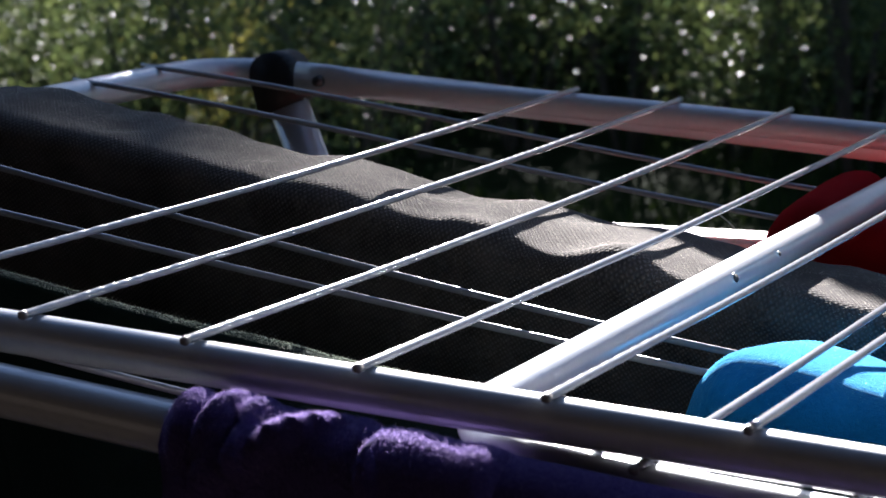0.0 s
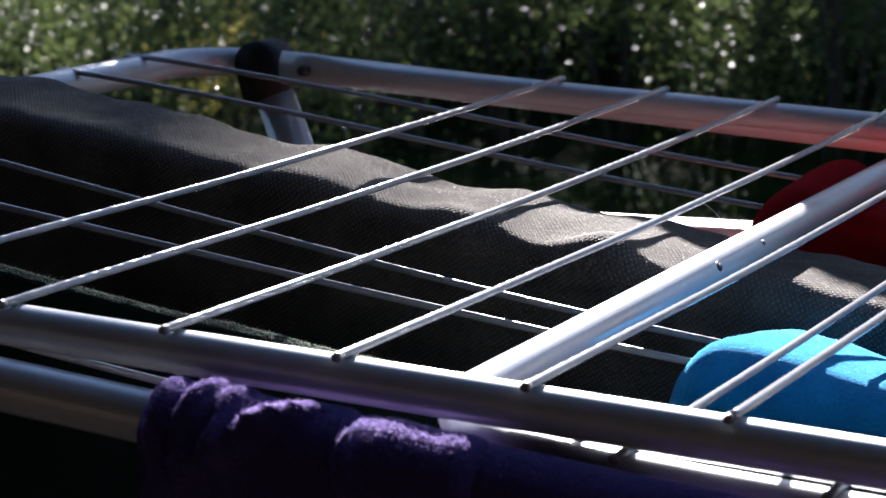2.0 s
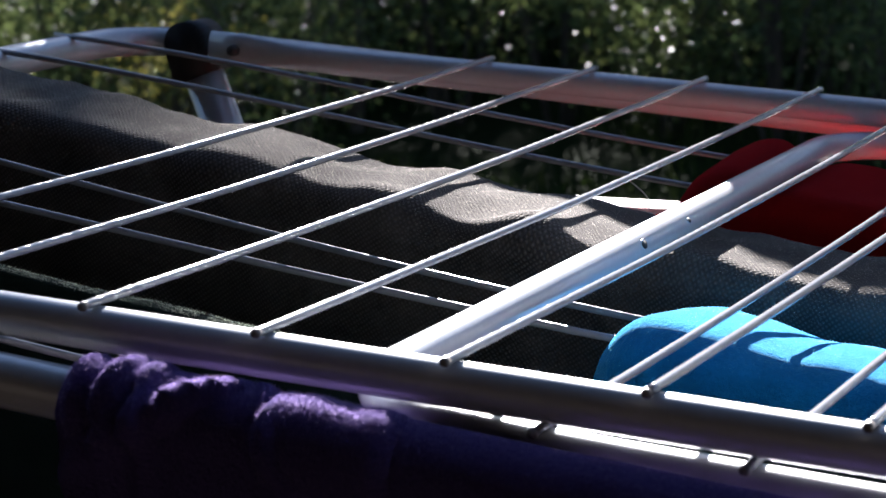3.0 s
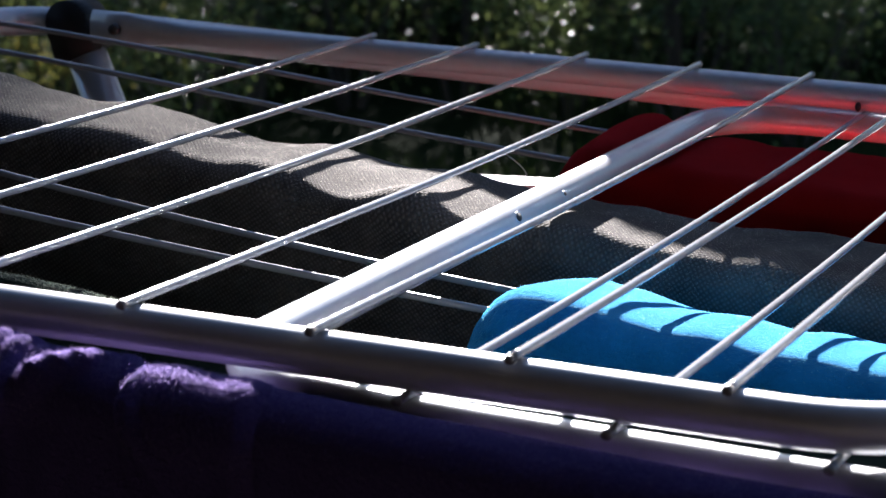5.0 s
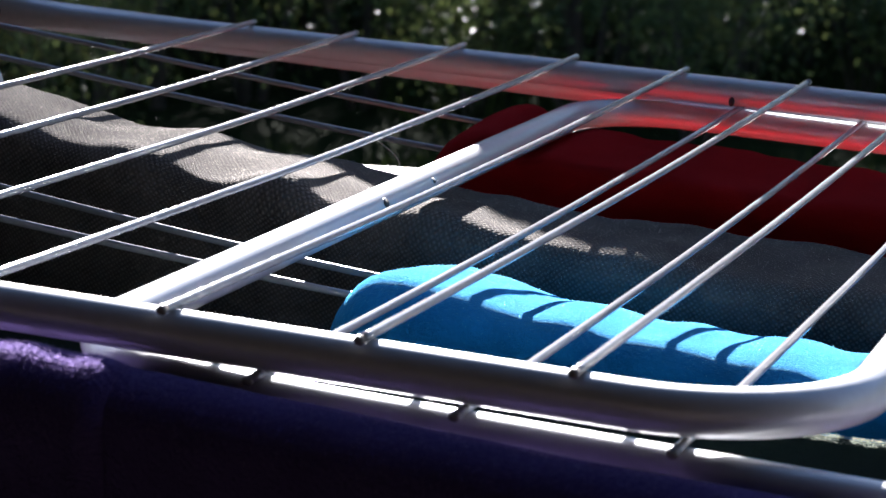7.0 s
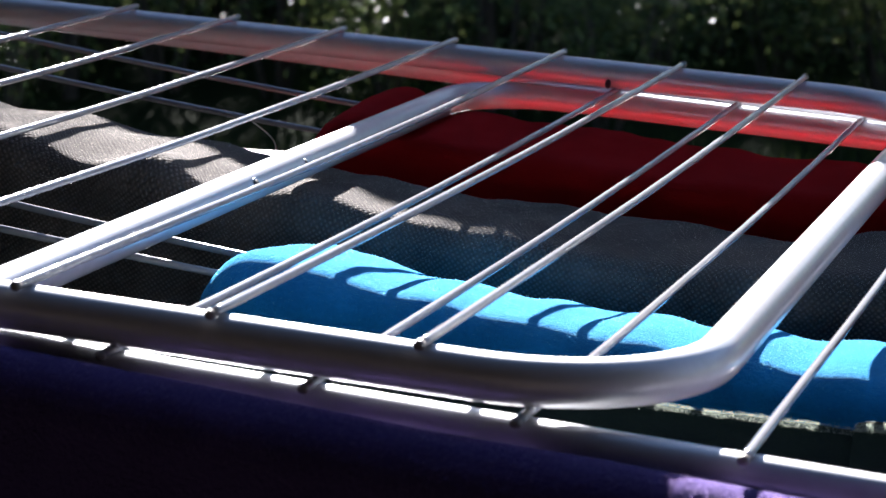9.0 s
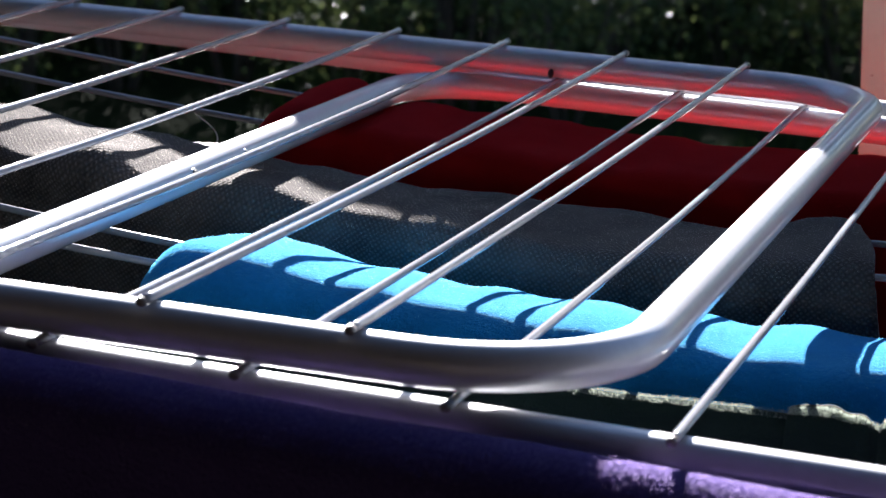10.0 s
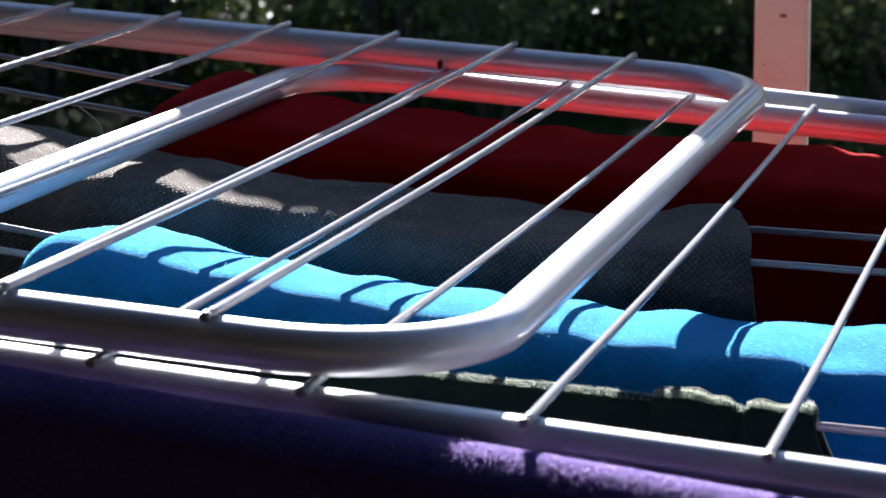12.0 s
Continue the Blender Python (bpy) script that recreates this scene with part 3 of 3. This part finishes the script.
# ---- railing ----
def build_railing():
    rail = new("railing")
    tagged(rail, "white painted wooden porch railing behind the rack", "railing")
    y = 0.80
    top = part("top_rail", block(bmesh.new(), -3.0, y - 0.02, 1.032, 3.0, y + 0.025, 1.1195, 0.004), RAILWOOD, rail, smooth=False)
    top.data.transform(Matrix.Translation((0.03, 0, 1.032)) @ Matrix.Rotation(radians(-2.4), 4, "Y") @ Matrix.Translation((-0.03, 0, -1.032)))    # it rises a little along its length
    part("middle_rail", block(bmesh.new(), -3.0, y - 0.0, 0.755, 3.0, y + 0.028, 0.8195, 0.003), RAILWOOD, rail, smooth=False)
    part("bottom_rail", block(bmesh.new(), -3.0, y - 0.0, 0.10, 3.0, y + 0.028, 0.17, 0.003), RAILWOOD, rail, smooth=False)
    for x in (-2.0, -1.05, 0.3207, 1.72, 2.6):
        upright = part("upright", block(bmesh.new(), x, y - 0.033, 0.0, x + 0.0305, y - 0.021, 1.20, 0.002), SLAT_OFFSET, rail, smooth=False)
        for dx, z, r in ((0.0165, 0.917, 0.0020), (0.0062, 0.889, 0.0010)):
            bm = bmesh.new()
            bmesh.ops.create_icosphere(bm, subdivisions=2, radius=r, matrix=Matrix.Translation((x + dx, y - 0.0328, z)) @ Matrix.Diagonal((1.3, 0.25, 0.7, 1)))
            part("knot", bm, KNOT, upright, "small brown knot")
    return rail


build_railing()

# ---- porch and house ----
GROUND_Z = -0.6


def build_porch():
    deck = tagged(new("porch_deck"), "dark stained plank deck of the porch", "deck", kind="structure")
    bm = bmesh.new()
    block(bm, -3.2, -1.78, -0.14, 3.2, 0.9, -0.045, 0.004)
    part("deck_frame", bm, OLDWOOD, deck, smooth=False)
    plank = None
    for i in range(22):
        y = -1.78 + i * 0.122
        if plank is None:
            plank = part("plank", block(bmesh.new(), -3.2, 0, -0.044, 3.2, 0.116, -0.016, 0.003), OLDWOOD, deck, smooth=False)
            ob = plank
        else:
            ob = new("plank", plank.data)
            ob.parent = deck
        ob.location = (0, y, 0.016)
    # Added wall, never in view: keeps fill light off the rack's front.
    wall = tagged(new("wall_south"), "unseen dark board wall added behind the viewpoint to cut fill light", "wall", kind="structure")
    bm = bmesh.new()
    block(bm, -4, -1.95, GROUND_Z, 4, -1.82, 2.75, 0)
    part("wall_core", bm, WALLWOOD, wall, smooth=False)
    board = None
    for i in range(50):
        if board is None:
            board = part("board", block(bmesh.new(), 0, -1.82, GROUND_Z, 0.15, -1.795, 2.7, 0.004), WALLWOOD, wall, smooth=False)
            ob = board
        else:
            ob = new("board", board.data)
            ob.parent = wall
        ob.location = (-4 + i * 0.16, 0, 0)


build_porch()


def build_roof():
    # Added roof, out of view: holds the sky's light off the rack.
    roof = tagged(new("porch_roof"), "unseen dark board ceiling added to block skylight", "roof", kind="structure")
    part("roof_deck", block(bmesh.new(), -4, -1.95, 2.5, 4, 0.4, 2.62, 0.004), WALLWOOD, roof, smooth=False)
    part("roof_beam", block(bmesh.new(), -4, 0.25, 2.36, 4, 0.37, 2.5, 0.004), WALLWOOD, roof, smooth=False)


build_roof()


def build_end_walls():
    # Added end walls, out of view: close the sides against skylight.
    for name, x in (("wall_west", -2.3), ("wall_east", 2.2)):
        wall = tagged(new(name), "unseen dark board end wall added to block light from the side", "wall", kind="structure")
        part("wall_core", block(bmesh.new(), x, -1.79, GROUND_Z, x + 0.1, 0.35, 2.5, 0.003), WALLWOOD, wall, smooth=False)


build_end_walls()


# ---- ground and plants ----
def height(x, y):
    d = math.hypot(x, y)
    return GROUND_Z + 0.02 * max(0, d - 6) * 0.4 + 0.12 * noise.noise(Vector((x * 0.25, y * 0.25, 3))) * min(1, d / 6)


def build_ground():
    bm = bmesh.new()
    radii = [0, 2, 4, 6] + [6 + 0.9 * k for k in range(1, 24)] + [32, 45, 80, 200, 800, 3000]
    rows = []
    for r in radii:
        rows.append([bm.verts.new((r * math.sin(a), r * math.cos(a), height(r * math.sin(a), r * math.cos(a)) if r < 40 else GROUND_Z + 0.25)) for a in (2 * math.pi * j / 72 for j in range(72))] if r else [bm.verts.new((0, 0, GROUND_Z))])
    for j in range(72):
        bm.faces.new((rows[0][0], rows[1][(j + 1) % 72], rows[1][j]))
    for a, b in zip(rows[1:], rows[2:]):
        for j in range(72):
            bm.faces.new((a[j], a[(j + 1) % 72], b[(j + 1) % 72], b[j]))
    bmesh.ops.recalc_face_normals(bm, faces=bm.faces)
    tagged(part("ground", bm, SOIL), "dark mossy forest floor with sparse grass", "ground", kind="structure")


build_ground()


def leaf_mesh(name, spots, rng, material, size, parent):
    """Many small pointed leaves, each a bent quad pair, at the given spots."""
    verts, faces = [], []
    for c in spots:
        s = size * rng.uniform(0.6, 1.35)
        d = Vector((rng.gauss(0, 1), rng.gauss(0, 1), rng.gauss(-0.25, 0.7))).normalized()
        w = d.cross(Vector((rng.gauss(0, 1), rng.gauss(0, 1), rng.gauss(0, 1)))).normalized()
        nn = d.cross(w)
        b = len(verts)
        verts += [c, c + d * s * 0.45 + w * s * 0.28 + nn * s * 0.06, c + d * s, c + d * s * 0.45 - w * s * 0.28 + nn * s * 0.06]
        faces += [(b, b + 1, b + 2), (b, b + 2, b + 3)]
    me = bpy.data.meshes.new(name)
    me.from_pydata([tuple(v) for v in verts], [], faces)
    me.materials.append(material)
    ob = new(name, me)
    ob.parent = parent
    return ob


def build_plant(kind, seed, tall, wide, leaves, size, material, stems=5, trunk=0.0, base=0.1, label="", category="shrub"):
    """A shrub (several stems) or a tree (one trunk) with leaves in clumps along its twigs."""
    rng = random.Random(seed)
    root = tagged(new(kind), label, category)
    bm, spots = bmesh.new(), []
    tips = []
    if trunk:
        lean = Vector((rng.uniform(-0.04, 0.04), rng.uniform(-0.04, 0.04), 1))
        pts = [lean * tall * k / 8 + Vector((0.05 * rng.gauss(0, 1) * (k > 0), 0.05 * rng.gauss(0, 1) * (k > 0), -0.15 if k == 0 else 0)) for k in range(9)]
        sweep(bm, pts, [trunk * (1.25 if k == 0 else 1 - 0.11 * k) for k in range(9)], 9)
        for k in range(int(tall * 4)):
            h = base + (1 - base) * rng.random()
            at = lean * tall * h
            a = rng.uniform(0, 6.283)
            reach = wide * (0.35 + 0.65 * (1 - abs(h - 0.45) / 0.6)) * rng.uniform(0.5, 1)
            tip = at + Vector((math.cos(a) * reach, math.sin(a) * reach, rng.uniform(-0.2, 0.35) * reach))
            sweep(bm, [at, at.lerp(tip, 0.55) + Vector((0, 0, 0.06 * reach)), tip], [trunk * 0.22, trunk * 0.13, trunk * 0.05], 5)
            tips.append((at, tip, reach * 0.34))
    else:
        for k in range(stems):
            a = rng.uniform(0, 6.283)
            r = wide * rng.uniform(0.25, 1)
            tip = Vector((math.cos(a) * r, math.sin(a) * r, tall * rng.uniform(0.35, 1)))
            bow = tip * 0.5 + Vector((0, 0, tall * 0.12))
            part("stem", sweep(bmesh.new(), [(0.03 * math.cos(a), 0.03 * math.sin(a), -0.1), bow, tip], [0.014, 0.009, 0.004], 5), BARK, root)
            tips.append((tip * 0.25, tip, 0.16 + 0.12 * tall))
            for j in range(2):
                tips.append((bow, bow + Vector((rng.gauss(0, 0.35), rng.gauss(0, 0.35), rng.gauss(0.1, 0.25))) * wide, 0.12 + 0.1 * tall))
    for k in range(leaves):
        a, b, spread = rng.choice(tips)
        p = a.lerp(b, 1 - rng.random() ** 1.6 * 0.8)
        spots.append(p + Vector((rng.gauss(0, 1), rng.gauss(0, 1), rng.gauss(0, 0.8))) * spread * 0.55)
    if trunk:
        part("trunk", bm, BARK, root)
    else:
        bm.free()
    leaf_mesh("crown", spots, rng, material, size, root)
    return root


def place(ob, x, y, turn=0.0, scale=1.0, first=False):
    m = Matrix.Translation((x, y, height(x, y))) @ Matrix.Rotation(turn, 4, "Z")
    if first:
        ob.matrix_world = m
        ob.scale = (scale,) * 3
        return ob
    c = copy_thing(ob, m)
    c.scale = (scale,) * 3
    return c


def at_bearing(deg, far):
    return math.sin(radians(deg)) * far, math.cos(radians(deg)) * far


def plant_out():
    rng = random.Random(11)
    shrubs = [build_plant("shrub", 20 + k, 1.1 + 0.25 * k, 0.7, 2400, 0.042, LEAF, 7, label="green leafy forest shrub", category="shrub") for k in range(3)]
    bright = [build_plant("shrub", 30 + k, 1.3, 0.7, 2600, 0.03, LEAF_SUNLIT, 7, label="leafy shrub with sunlight put into its yellow-green leaf colour", category="shrub") for k in range(2)]
    trees = [build_plant("tree", 40 + k, 5.6 + k * 0.9, 1.7, 6500, 0.12, NEEDLE, trunk=0.11, base=0.12, label="dark green forest tree with a slender trunk", category="tree") for k in range(3)]
    # Added tree, crown out of view, that casts shade on the rack's left end.
    shade = build_plant("tree", 77, 9.0, 1.15, 16000, 0.13, NEEDLE, trunk=0.028, base=0.4, label="leafy tree with a thin trunk, added to shade the rack", category="tree")
    place(shade, -4.42, 8.8, 0.4, 1.0, True)
    used = set()
    spots = []
    for k in range(200):
        deg, far = -46 + 52 * ((k * 0.618) % 1), 8.4 + 9.0 * ((k * 0.377) % 1) ** 0.7
        # The lit-coloured shrubs stand only where the sunny patch belongs.
        kind = bright if (-34.5 < deg < -31 and k % 3 == 0) else shrubs
        spots.append((rng.choice(kind), deg, far, rng.uniform(0.65, 1.15)))
    for ob, deg, far, sc in spots:
        place(ob, *at_bearing(deg, far), rng.uniform(0, 6.28), sc, ob.name not in used)
        used.add(ob.name)
    for ring, (far, step) in enumerate(((19, 5.5), (25, 5.0))):
        deg = -64 + ring * 2
        while deg < 44:
            d = deg + rng.uniform(-1.2, 1.2)
            f = far + rng.uniform(-1.2, 1.2)
            ob = rng.choice(trees)
            sc = rng.uniform(0.95, 1.4)
            if -28 < d < -25:                    # shrunk so that the sun reaches the shrubs over them
                sc *= 0.55
            x, y = at_bearing(d, f)
            along, aside = (x - 0.2) * -0.343 + (y - 0.3) * 0.939, abs((x - 0.2) * 0.939 + (y - 0.3) * 0.343)
            if aside < 2.2 * sc + 0.9:           # the sun's way to the rack stays open
                sc = (0.9 + 0.453 * along) / 7.9
            place(ob, *at_bearing(d, f), rng.uniform(0, 6.28), sc, ob.name not in used)
            used.add(ob.name)
            deg += step
    # One more tree, added only to shade the shrubs at the far left.
    place(trees[1], *at_bearing(-33.8, 17.3), 1.0, 0.72, trees[1].name not in used)


plant_out()


def build_grass():
    rng = random.Random(5)
    verts, faces = [], []
    for k in range(34000):
        deg, far = rng.uniform(-46, 10), 5.5 + 12 * rng.random() ** 1.2
        x, y = at_bearing(deg, far)
        clump = noise.noise(Vector((x * 0.9, y * 0.9, 8)))
        if clump < -0.12:
            continue
        z, h, a = height(x, y), rng.uniform(0.05, 0.15) * (1 + clump), rng.uniform(0, 6.28)
        dx, dy, lx, ly = math.cos(a) * 0.006, math.sin(a) * 0.006, rng.gauss(0, 0.06), rng.gauss(0, 0.06)
        b = len(verts)
        verts += [(x - dx, y - dy, z - 0.02), (x + dx, y + dy, z - 0.02), (x + lx, y + ly, z + h)]
        faces.append((b, b + 1, b + 2))
    me = bpy.data.meshes.new("grass")
    me.from_pydata(verts, [], faces)
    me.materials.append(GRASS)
    tagged(new("grass", me), "thin green grass growing on the forest floor", "grass", kind="stuff")


build_grass()
